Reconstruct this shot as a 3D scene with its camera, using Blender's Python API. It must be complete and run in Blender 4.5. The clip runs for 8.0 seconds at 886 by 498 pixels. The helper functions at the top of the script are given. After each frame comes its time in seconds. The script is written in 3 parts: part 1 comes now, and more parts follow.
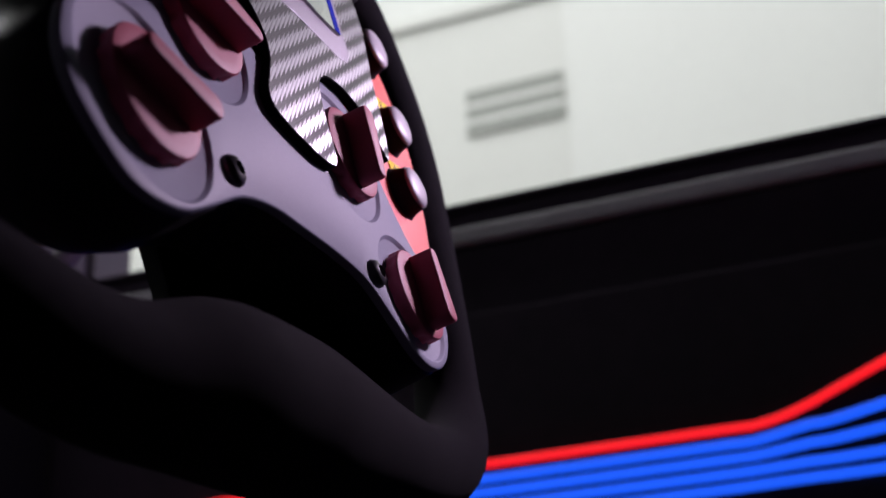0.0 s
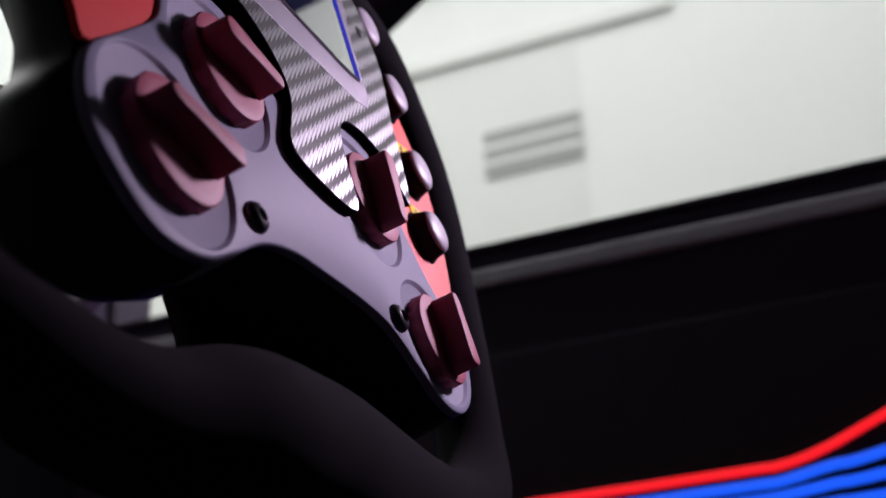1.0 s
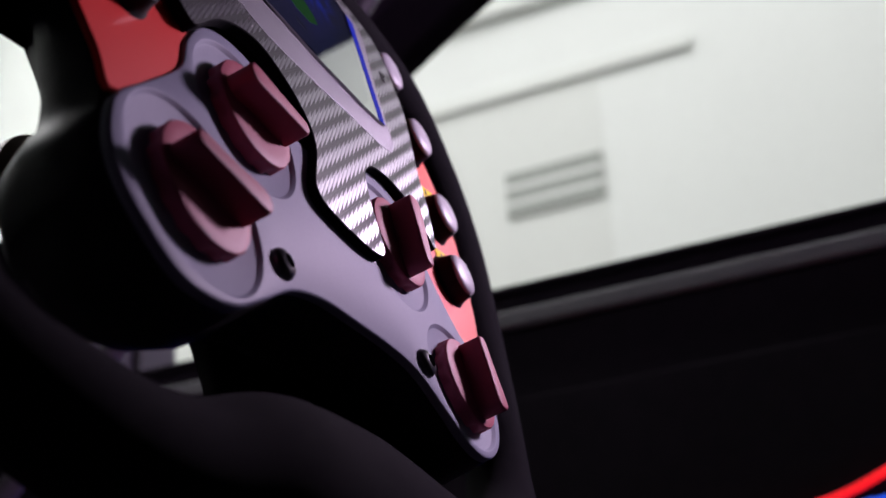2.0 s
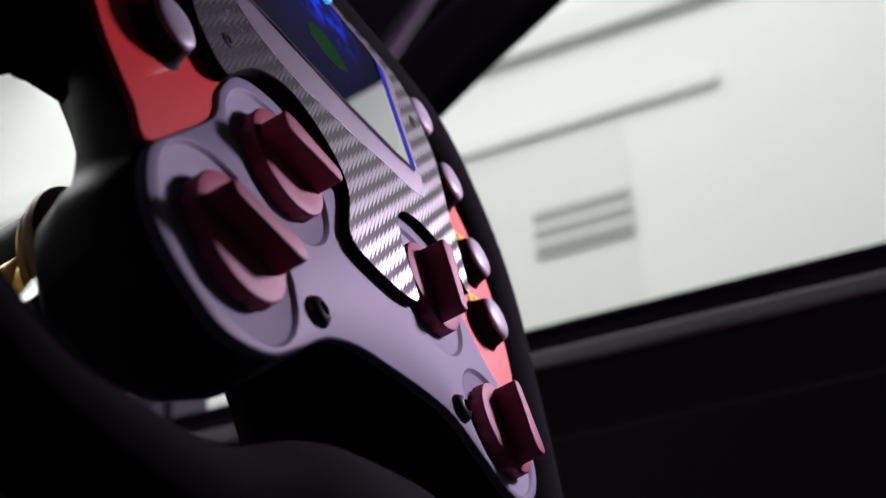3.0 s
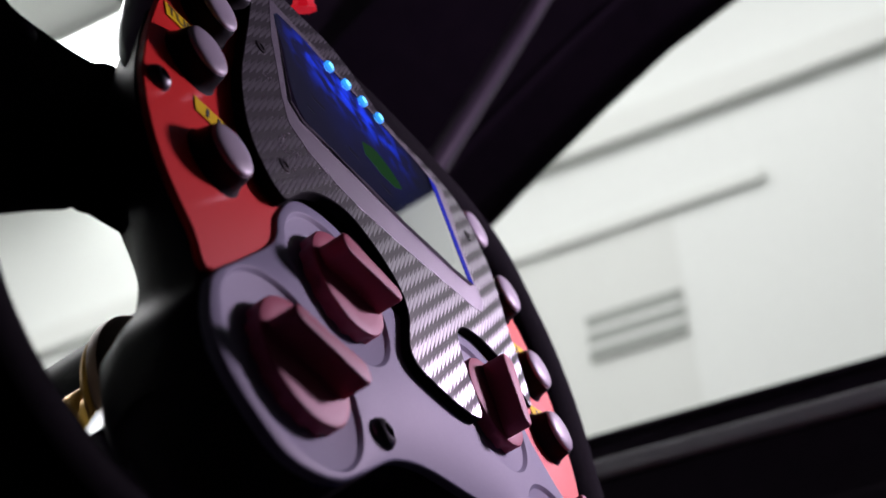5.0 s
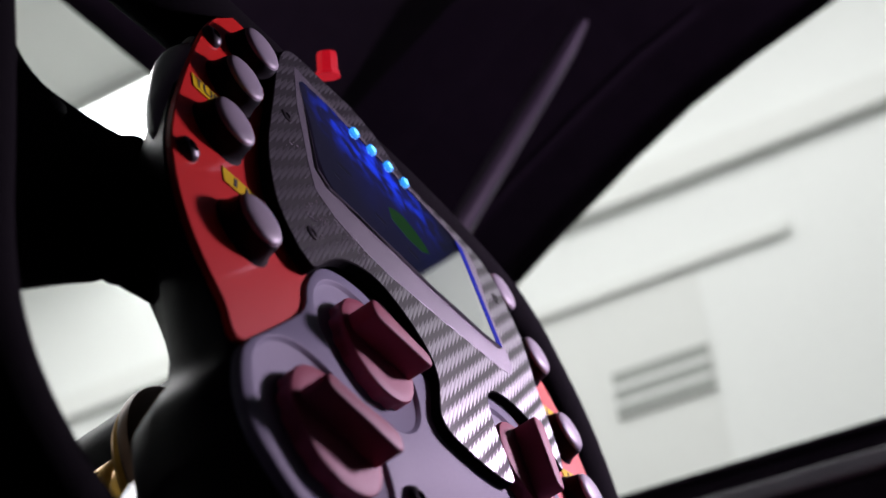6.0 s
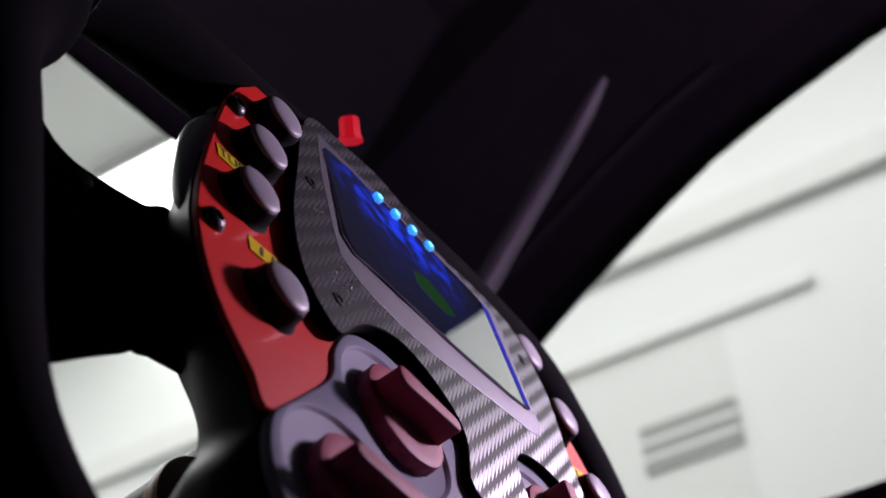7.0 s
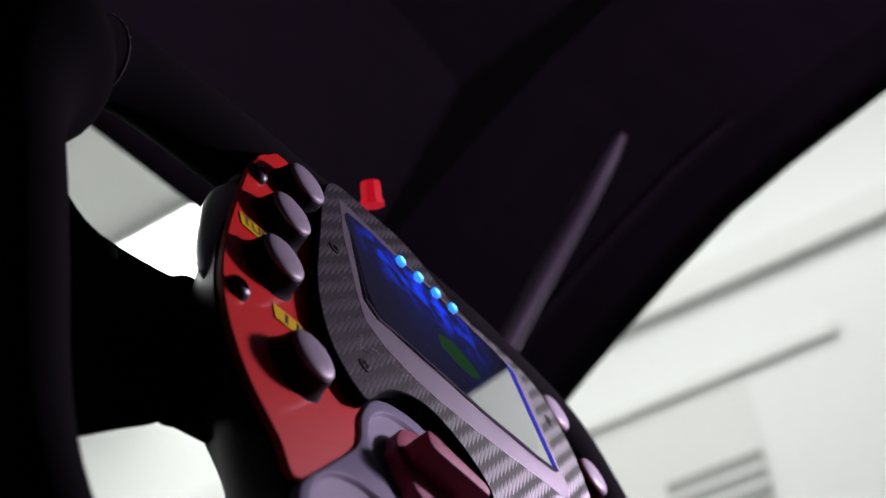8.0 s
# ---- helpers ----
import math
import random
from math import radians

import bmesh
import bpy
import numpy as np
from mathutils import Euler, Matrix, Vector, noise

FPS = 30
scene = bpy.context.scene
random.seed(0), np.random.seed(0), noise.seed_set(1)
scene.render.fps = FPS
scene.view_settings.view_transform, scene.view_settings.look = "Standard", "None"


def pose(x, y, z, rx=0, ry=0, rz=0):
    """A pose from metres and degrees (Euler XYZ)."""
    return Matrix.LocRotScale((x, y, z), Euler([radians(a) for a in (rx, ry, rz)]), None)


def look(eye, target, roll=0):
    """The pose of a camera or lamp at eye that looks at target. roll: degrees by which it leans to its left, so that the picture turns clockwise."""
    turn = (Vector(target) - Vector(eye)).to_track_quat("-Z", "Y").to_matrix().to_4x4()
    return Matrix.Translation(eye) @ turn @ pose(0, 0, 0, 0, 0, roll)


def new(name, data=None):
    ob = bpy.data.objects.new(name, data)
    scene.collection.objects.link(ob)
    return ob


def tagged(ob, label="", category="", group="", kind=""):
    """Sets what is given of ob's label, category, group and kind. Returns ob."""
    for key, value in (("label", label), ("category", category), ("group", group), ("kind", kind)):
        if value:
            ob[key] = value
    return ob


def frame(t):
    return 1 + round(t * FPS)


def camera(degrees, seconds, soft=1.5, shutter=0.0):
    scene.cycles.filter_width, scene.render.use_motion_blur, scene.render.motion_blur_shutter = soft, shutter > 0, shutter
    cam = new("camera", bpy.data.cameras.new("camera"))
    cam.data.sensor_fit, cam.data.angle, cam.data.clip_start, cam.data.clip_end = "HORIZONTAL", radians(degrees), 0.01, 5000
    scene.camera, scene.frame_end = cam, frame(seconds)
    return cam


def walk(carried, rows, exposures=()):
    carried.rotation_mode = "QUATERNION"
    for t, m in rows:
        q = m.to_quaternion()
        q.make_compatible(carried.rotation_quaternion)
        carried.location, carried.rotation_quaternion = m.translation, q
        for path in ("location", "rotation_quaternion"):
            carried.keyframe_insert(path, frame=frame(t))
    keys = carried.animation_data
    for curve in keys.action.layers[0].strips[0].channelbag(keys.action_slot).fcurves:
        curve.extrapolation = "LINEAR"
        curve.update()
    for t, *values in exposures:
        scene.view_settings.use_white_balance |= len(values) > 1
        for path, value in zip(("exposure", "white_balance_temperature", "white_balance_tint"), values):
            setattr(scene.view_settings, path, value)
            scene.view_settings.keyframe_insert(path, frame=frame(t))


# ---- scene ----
# The cockpit of a race car in a white workshop: x to the car's right, y to its nose, z up.
# ---- camera ----
cam = camera(35.0, 8.0)
cam.data.dof.use_dof, cam.data.dof.focus_distance, cam.data.dof.aperture_fstop = True, 0.47, 12.0
ROWS = [
    (0.0, -0.3468, -0.2114, 0.4584, 112.760, 1.863, -66.564),
    (0.5, -0.3473, -0.2111, 0.4589, 113.584, 1.946, -66.110),
    (1.0, -0.3474, -0.2103, 0.4595, 114.465, 2.086, -65.654),
    (1.5, -0.3471, -0.2098, 0.4602, 115.303, 2.157, -65.159),
    (3.0, -0.3477, -0.2073, 0.4628, 117.884, 2.567, -63.101),
    (3.5, -0.3483, -0.2071, 0.4635, 118.693, 2.655, -62.428),
    (4.0, -0.3486, -0.2063, 0.4643, 119.926, 2.910, -61.695),
    (4.5, -0.3487, -0.2056, 0.4654, 121.137, 3.120, -60.988),
    (6.0, -0.3509, -0.2042, 0.4683, 124.821, 3.671, -58.921),
    (6.5, -0.3513, -0.2041, 0.4692, 126.013, 3.853, -58.212),
    (7.0, -0.3523, -0.2039, 0.4701, 127.256, 4.073, -57.501),
    (7.5, -0.3529, -0.2040, 0.4712, 128.403, 4.218, -56.847),
    (8.0, -0.3538, -0.2038, 0.4719, 129.677, 4.507, -56.083),
]
walk(cam, [(t, pose(*row)) for t, *row in ROWS])

# ---- light ----
world = bpy.data.worlds.new("world")
scene.world = world
world.use_nodes = True
world.node_tree.nodes["Background"].inputs[0].default_value = (0.9, 0.93, 1.0, 1)
world.node_tree.nodes["Background"].inputs[1].default_value = 0.02
scene.view_settings.exposure = 0.0


def area(name, eye, target, size, power, colour, size_y=None):
    lamp = bpy.data.lights.new(name, "AREA")
    lamp.energy, lamp.color, lamp.size = power, colour, size
    if size_y:
        lamp.shape, lamp.size_y = "RECTANGLE", size_y
    ob = new(name, lamp)
    ob.matrix_world = look(eye, target)
    return ob


# unseen lamp added on the passenger side, aimed by the shadows on the wheel
area("added_wheel_light", (0.334, -0.222, 0.902), (0.0, 0.0, 0.70), 0.045, 2.5, (0.94, 0.71, 1.0))
# unseen purple fill lamp, added to tint and brighten the roof lining
cabin = area("added_roof_light", (0.45, -1.0, 1.0), (0.40, -0.15, 1.55), 0.2, 1.7, (0.89, 0.62, 1.0))
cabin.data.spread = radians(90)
# the workshop's ceiling lamps
area("front_ceiling_light", (1.2, 3.3, 3.85), (1.2, 3.3, 0.0), 1.6, 46, (0.985, 0.98, 1.0), 1.6)
area("ceiling_light_glow", (1.2, 0.4, 3.85), (1.2, 0.4, 0.0), 2.4, 70, (0.985, 0.98, 1.0), 2.4)

# ---- materials ----


def material(name, colour, rough=0.5, metal=0.0, grain=0.0, scale=200.0, bump=0.0, spec=0.5, coat=0.0, sheen=0.0, stain=0.0, patchy=0.12):
    """A principled material with variation at two scales: fine grain and broad stains."""
    m = bpy.data.materials.new(name)
    m.use_nodes = True
    nt = m.node_tree
    b = nt.nodes["Principled BSDF"]
    b.inputs["Roughness"].default_value, b.inputs["Metallic"].default_value = rough, metal
    b.inputs["Specular IOR Level"].default_value = spec
    b.inputs["Coat Weight"].default_value = coat
    b.inputs["Coat Roughness"].default_value = 0.08
    b.inputs["Sheen Weight"].default_value = sheen
    b.inputs["Base Color"].default_value = (*colour, 1)
    co = nt.nodes.new("ShaderNodeTexCoord")
    if grain or stain:
        fine, broad = nt.nodes.new("ShaderNodeTexNoise"), nt.nodes.new("ShaderNodeTexNoise")
        fine.inputs["Scale"].default_value, broad.inputs["Scale"].default_value = scale, scale / 14
        fine.inputs["Detail"].default_value, broad.inputs["Detail"].default_value = 3, 4
        nt.links.new(co.outputs["Object"], fine.inputs["Vector"])
        nt.links.new(co.outputs["Object"], broad.inputs["Vector"])
        dark, light = nt.nodes.new("ShaderNodeMixRGB"), nt.nodes.new("ShaderNodeMixRGB")
        dark.blend_type = light.blend_type = "MULTIPLY"
        dark.inputs[0].default_value, light.inputs[0].default_value = grain, stain
        dark.inputs[1].default_value = (*colour, 1)
        nt.links.new(fine.outputs["Fac"], dark.inputs[2])
        nt.links.new(dark.outputs[0], light.inputs[1])
        nt.links.new(broad.outputs["Fac"], light.inputs[2])
        nt.links.new(light.outputs[0], b.inputs["Base Color"])
        rr = nt.nodes.new("ShaderNodeMapRange")
        rr.inputs["To Min"].default_value, rr.inputs["To Max"].default_value = max(0.02, rough - patchy), min(1, rough + patchy)
        nt.links.new(broad.outputs["Fac"], rr.inputs["Value"])
        nt.links.new(rr.outputs[0], b.inputs["Roughness"])
        if bump:
            bp = nt.nodes.new("ShaderNodeBump")
            bp.inputs["Strength"].default_value, bp.inputs["Distance"].default_value = bump, 0.0006
            nt.links.new(fine.outputs["Fac"], bp.inputs["Height"])
            nt.links.new(bp.outputs[0], b.inputs["Normal"])
    return m


def glowing(name, colour, strength):
    m = bpy.data.materials.new(name)
    m.use_nodes = True
    b = m.node_tree.nodes["Principled BSDF"]
    b.inputs["Base Color"].default_value = (*[c * 0.3 for c in colour], 1)
    b.inputs["Emission Color"].default_value, b.inputs["Emission Strength"].default_value = (*colour, 1), strength
    return m


def display_picture():
    """Display picture: a faint blue ground with a soft row of bright blue figures along its upper edge."""
    m = glowing("blue_display_picture", (0.006, 0.035, 0.95), 1.0)
    nt = m.node_tree
    b = nt.nodes["Principled BSDF"]

    def calc(op, a, c=None):
        n = nt.nodes.new("ShaderNodeMath")
        n.operation = op
        for i, v in enumerate((a, c)):
            if isinstance(v, (int, float)):
                n.inputs[i].default_value = v
            elif v is not None:
                nt.links.new(v, n.inputs[i])
        return n.outputs[0]

    co, sep = nt.nodes.new("ShaderNodeTexCoord"), nt.nodes.new("ShaderNodeSeparateXYZ")
    nt.links.new(co.outputs["Object"], sep.inputs[0])
    x, y = sep.outputs[0], sep.outputs[1]
    away = calc("DIVIDE", calc("SUBTRACT", calc("ADD", y, calc("MULTIPLY", x, 0.13)), 0.0752), 0.0105)
    along = calc("DIVIDE", calc("SUBTRACT", x, 0.0006), 0.032)
    row = calc("EXPONENT", calc("MULTIPLY", calc("ADD", calc("POWER", calc("ABSOLUTE", away), 2.0), calc("POWER", calc("ABSOLUTE", along), 4.0)), -1.0))
    wide = calc("EXPONENT", calc("MULTIPLY", calc("ADD", calc("POWER", calc("ABSOLUTE", calc("MULTIPLY", away, 0.30)), 2.0), calc("POWER", calc("ABSOLUTE", along), 4.0)), -1.0))
    blobs, patches = nt.nodes.new("ShaderNodeTexNoise"), nt.nodes.new("ShaderNodeTexNoise")
    for n, scale in ((blobs, 140), (patches, 60)):
        n.inputs["Scale"].default_value, n.inputs["Detail"].default_value = scale, 1.0
        nt.links.new(co.outputs["Object"], n.inputs["Vector"])
    spots = nt.nodes.new("ShaderNodeMapRange")
    spots.interpolation_type = "SMOOTHSTEP"
    spots.inputs["From Min"].default_value, spots.inputs["From Max"].default_value = 0.40, 0.66
    spots.inputs["To Min"].default_value, spots.inputs["To Max"].default_value = 0.08, 1.3
    nt.links.new(blobs.outputs["Fac"], spots.inputs["Value"])
    soft = calc("MULTIPLY", calc("MULTIPLY", patches.outputs["Fac"], wide), 0.10)
    glow = calc("ADD", calc("MULTIPLY", row, spots.outputs[0]), soft)
    mixed = nt.nodes.new("ShaderNodeCombineXYZ")
    for i, (ground, gain) in enumerate(((0.012, 0.006), (0.013, 0.05), (0.026, 1.1))):
        nt.links.new(calc("ADD", calc("MULTIPLY", glow, gain), ground), mixed.inputs[i])
    nt.links.new(mixed.outputs[0], b.inputs["Emission Color"])
    return m


ALUMINIUM = material("satin_aluminium", (0.288, 0.295, 0.38), 0.52, 0.0, 0.14, 1500, 0.05, spec=0.06, stain=0.05, patchy=0.02)
BEZEL = material("brushed_aluminium", (0.22, 0.212, 0.245), 0.42, 0.40, 0.30, 1200, 0.1, spec=0.4, stain=0.15, patchy=0.03)
RED = material("red_anodised_panel", (0.80, 0.024, 0.018), 0.42, 0.0, 0.06, 1800, spec=0.3, coat=0.3, stain=0.04, patchy=0.02)
KNOB = material("wine_red_knob", (0.41, 0.085, 0.13), 0.55, 0.0, 0.12, 1500, 0.08, spec=0.18, stain=0.1, patchy=0.04)
BLACK = material("black_plastic", (0.015, 0.0125, 0.018), 0.52, 0.0, 0.3, 900, 0.2, spec=0.16, stain=0.3)
GLOSS = material("black_rubber", (0.006, 0.006, 0.007), 0.5, 0.0, 0.2, 900, 0.1, spec=0.12)
SUEDE = material("black_suede", (0.0072, 0.0060, 0.0092), 0.95, 0.0, 0.5, 2600, 0.5, spec=0.04, sheen=0.012, stain=0.5)
CAP = material("satin_metal_cap", (0.40, 0.375, 0.43), 0.42, 0.0, 0.1, 1500, 0.05, spec=0.25, stain=0.1, patchy=0.03)
GOLD = material("gold_anodised", (0.75, 0.42, 0.07), 0.3, 0.7, 0.1, 900, 0.1, stain=0.2)
# darkened gold: the shade on the paddle face is put into the colour
SHADED_GOLD = material("gold_in_shade", (0.13, 0.06, 0.03), 0.4, 0.5, 0.2, 900, 0.1, stain=0.3)
STEEL = material("dark_steel", (0.06, 0.06, 0.065), 0.35, 0.7, 0.1, 900)
POLISHED = material("polished_dark_steel", (0.22, 0.22, 0.24), 0.22, 0.85, 0.15, 600, 0.3, stain=0.3)
YELLOW = material("yellow_label", (0.90, 0.66, 0.010), 0.6, 0.0, 0.1, 900, spec=0.08, stain=0.15)
INK = material("black_ink", (0.01, 0.01, 0.01), 0.6)
SHELL = material("black_car_trim", (0.044, 0.031, 0.050), 0.8, 0.0, 0.4, 60, 0.3, spec=0.2, stain=0.5)
GREYTRIM = material("grey_rubber_seal", (0.36, 0.35, 0.38), 0.6, 0.0, 0.2, 80, 0.1)
TUBE = material("roll_cage_paint", (0.12, 0.095, 0.135), 0.45, 0.0, 0.2, 60, stain=0.2)
WALL = material("white_wall_paint", (0.82, 0.84, 0.81), 0.8, 0.0, 0.06, 40, 0.05, stain=0.06)
WALLGREY = material("light_grey_paint", (0.76, 0.775, 0.74), 0.8, 0.0, 0.06, 40, stain=0.06)
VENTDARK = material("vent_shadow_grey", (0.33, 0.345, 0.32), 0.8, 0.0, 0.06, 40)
FLOORM = material("pale_grey_floor", (0.68, 0.68, 0.68), 0.5, 0.0, 0.2, 20, stain=0.3)


def carbon_weave():
    """Twill: slanting floats side by side form bands; u counts floats along a band, v counts bands."""
    m = bpy.data.materials.new("carbon_fibre_twill")
    m.use_nodes = True
    nt = m.node_tree
    out = nt.nodes["Material Output"]
    nt.nodes.remove(nt.nodes["Principled BSDF"])

    def calc(op, a, b=None):
        n = nt.nodes.new("ShaderNodeMath")
        n.operation = op
        for i, v in enumerate((a, b)):
            if v is None:
                continue
            if isinstance(v, (int, float)):
                n.inputs[i].default_value = v
            else:
                nt.links.new(v, n.inputs[i])
        return n.outputs[0]

    uv = nt.nodes.new("ShaderNodeUVMap")
    uv.uv_map = "weave"
    sep = nt.nodes.new("ShaderNodeSeparateXYZ")
    nt.links.new(uv.outputs[0], sep.inputs[0])
    u, v = sep.outputs[0], sep.outputs[1]
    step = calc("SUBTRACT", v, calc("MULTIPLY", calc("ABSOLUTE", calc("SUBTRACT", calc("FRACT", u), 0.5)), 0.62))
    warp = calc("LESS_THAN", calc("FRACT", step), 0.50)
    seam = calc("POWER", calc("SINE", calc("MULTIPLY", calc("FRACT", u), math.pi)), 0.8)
    hu = calc("SINE", calc("MULTIPLY", calc("FRACT", u), math.pi))
    hv = calc("SINE", calc("MULTIPLY", calc("FRACT", calc("MULTIPLY", v, 8)), math.pi))
    mixh = calc("ADD", calc("MULTIPLY", warp, hu), calc("MULTIPLY", calc("SUBTRACT", 1, warp), hv))
    bp = nt.nodes.new("ShaderNodeBump")
    bp.inputs["Strength"].default_value, bp.inputs["Distance"].default_value = 0.17, 0.00020
    nt.links.new(mixh, bp.inputs["Height"])
    tan = nt.nodes.new("ShaderNodeTangent")
    tan.direction_type, tan.uv_map = "UV_MAP", "weave"
    fibre = nt.nodes.new("ShaderNodeTexNoise")
    fibre.inputs["Scale"].default_value, fibre.inputs["Detail"].default_value = 3.0, 4
    nt.links.new(uv.outputs[0], fibre.inputs["Vector"])
    shades = []
    # the sheen of one set of floats is put into a paler base colour
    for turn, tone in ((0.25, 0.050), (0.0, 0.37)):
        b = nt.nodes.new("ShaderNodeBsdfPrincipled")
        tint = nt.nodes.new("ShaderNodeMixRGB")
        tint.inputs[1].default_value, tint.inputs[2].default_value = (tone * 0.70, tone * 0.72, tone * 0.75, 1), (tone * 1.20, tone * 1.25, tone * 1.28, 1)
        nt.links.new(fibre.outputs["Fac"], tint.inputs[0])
        # shade towards the grooves between floats, multiplied into the colour
        groove_shade = nt.nodes.new("ShaderNodeMixRGB")
        groove_shade.blend_type, groove_shade.inputs[0].default_value = "MULTIPLY", 0.68 if turn == 0.0 else 0.15
        nt.links.new(tint.outputs[0], groove_shade.inputs[1])
        nt.links.new(seam, groove_shade.inputs[2])
        nt.links.new(groove_shade.outputs[0], b.inputs["Base Color"])
        b.inputs["Metallic"].default_value, b.inputs["Roughness"].default_value = 0.2 if turn else 0.75, 0.34
        b.inputs["Anisotropic"].default_value, b.inputs["Anisotropic Rotation"].default_value = 0.5, turn
        b.inputs["Coat Weight"].default_value, b.inputs["Coat Roughness"].default_value = 0.0, 0.2
        b.inputs["Specular IOR Level"].default_value = 0.1 if turn else 0.5
        nt.links.new(tan.outputs[0], b.inputs["Tangent"])
        nt.links.new(bp.outputs[0], b.inputs["Normal"])
        shades.append(b)
    mix = nt.nodes.new("ShaderNodeMixShader")
    nt.links.new(warp, mix.inputs[0])
    nt.links.new(shades[0].outputs[0], mix.inputs[1])
    nt.links.new(shades[1].outputs[0], mix.inputs[2])
    nt.links.new(mix.outputs[0], out.inputs["Surface"])
    return m


def brushed(m, along):
    """Fine scratches along one direction of the plate."""
    nt = m.node_tree
    co, turn, no, bp = (nt.nodes.new("ShaderNode" + k) for k in ("TexCoord", "Mapping", "TexNoise", "Bump"))
    turn.inputs["Rotation"].default_value = (0, 0, radians(along))
    turn.inputs["Scale"].default_value = (40, 2600, 200)
    no.inputs["Scale"].default_value, no.inputs["Detail"].default_value = 1.0, 3
    bp.inputs["Strength"].default_value, bp.inputs["Distance"].default_value = 0.3, 0.0006
    nt.links.new(co.outputs["Object"], turn.inputs["Vector"])
    nt.links.new(turn.outputs[0], no.inputs["Vector"])
    nt.links.new(no.outputs["Fac"], bp.inputs["Height"])
    nt.links.new(bp.outputs[0], nt.nodes["Principled BSDF"].inputs["Normal"])


brushed(BEZEL, 14)
CARBON = carbon_weave()
SEAM = material("grey_seam_thread", (0.10, 0.09, 0.11), 0.85, 0.0, 0.3, 2000, spec=0.1)
EDGE = material("matt_black_edge", (0.003, 0.003, 0.004), 0.9, spec=0.05)
PANELGLOW = glowing("lamp_panel", (0.96, 1.0, 0.98), 6)
REDGLOW = glowing("red_light_line", (1.0, 0.012, 0.02), 1.0)
BLUEGLOW = glowing("blue_light_line", (0.012, 0.11, 1.0), 1.0)
REDCAP = glowing("red_switch_cap", (1.0, 0.01, 0.03), 0.4)
LEDM = glowing("blue_led", (0.03, 0.30, 1.0), 1.3)
LEDCORE = glowing("led_centre", (0.16, 0.66, 1.0), 2.2)
# blue of the plain display edge, with a weak glow added
BLUEEDGE = glowing("blue_edge_glow", (0.008, 0.025, 0.55), 0.36)
PICTURE = display_picture()
GREENTEXT = glowing("green_display_text", (0.03, 0.17, 0.02), 0.34)
GREYTEXT = glowing("grey_display_text", (0.12, 0.13, 0.24), 0.09)
for m in (GREENTEXT, GREYTEXT, PICTURE):
    b = m.node_tree.nodes["Principled BSDF"]
    b.inputs["Base Color"].default_value = (0.006, 0.008, 0.02, 1)
    b.inputs["Roughness"].default_value, b.inputs["IOR"].default_value = 0.04, 3.0
    b.inputs["Coat Weight"].default_value, b.inputs["Coat IOR"].default_value = 1.0, 4.0
    b.inputs["Coat Roughness"].default_value = 0.02
b = BLUEEDGE.node_tree.nodes["Principled BSDF"]
b.inputs["Roughness"].default_value, b.inputs["Specular IOR Level"].default_value = 0.8, 0.05
SCREEN = material("display_glass", (0.006, 0.008, 0.02), 0.04, 0.0, spec=1.0, coat=1.0)
SCREEN.node_tree.nodes["Principled BSDF"].inputs["Coat IOR"].default_value = 4.0
SCREEN.node_tree.nodes["Principled BSDF"].inputs["IOR"].default_value = 3.0
SCREEN.node_tree.nodes["Principled BSDF"].inputs["Coat Roughness"].default_value = 0.02
# pale grey that stands in for light reflected on the black housing side
SHEENGREY = material("housing_sheen_grey", (0.62, 0.65, 0.68), 0.4, 0.2, 0.2, 900, 0.1, spec=1.0, coat=1.0, stain=0.2)
DASH = material("pale_dash_panel", (0.17, 0.135, 0.21), 0.6, 0.0, 0.2, 60, 0.1, stain=0.2)

# ---- building helpers ----
TILT = 14.0
WHEEL = pose(0, 0, 0.72, 90 - TILT, 0, 0)  # wheel space: x right, y up the wheel, z towards the driver


def part(name, bm, mat, parent, label="", smooth=False):
    me = bpy.data.meshes.new(name)
    bmesh.ops.recalc_face_normals(bm, faces=bm.faces)
    bm.to_mesh(me)
    bm.free()
    me.materials.append(mat)
    if smooth:
        me.polygons.foreach_set("use_smooth", [True] * len(me.polygons))
        me.set_sharp_from_angle(angle=radians(40))
    ob = new(name, me)
    ob.parent = parent
    if label:
        ob["label"] = label
    return ob


def smooth_loop(points, steps=6):
    """A closed curve through a few points (Catmull-Rom)."""
    out, n = [], len(points)
    for i in range(n):
        p0, p1, p2, p3 = (Vector((*points[(i + k) % n], 0)) for k in (-1, 0, 1, 2))
        for s in range(steps):
            t = s / steps
            v = 0.5 * (2 * p1 + (p2 - p0) * t + (2 * p0 - 5 * p1 + 4 * p2 - p3) * t * t + (3 * p1 - p0 - 3 * p2 + p3) * t ** 3)
            out.append((v.x, v.y))
    return out


def slab(outline, z0, z1, bevel=0.0008, segments=2, both=False):
    """A plate of that outline from z0 to z1, its upper edge rounded."""
    bm = bmesh.new()
    low = [bm.verts.new((x, y, z0)) for x, y in outline]
    face = bm.faces.new(low)
    res = bmesh.ops.extrude_face_region(bm, geom=[face])
    top = [g for g in res["geom"] if isinstance(g, bmesh.types.BMVert)]
    bmesh.ops.translate(bm, verts=top, vec=(0, 0, z1 - z0))
    if bevel:
        edges = [e for e in bm.edges if all(abs(v.co.z - z1) < 1e-7 for v in e.verts) or (both and all(abs(v.co.z - z0) < 1e-7 for v in e.verts))]
        bmesh.ops.bevel(bm, geom=edges, offset=bevel, segments=segments, affect="EDGES", profile=0.5)
    return bm


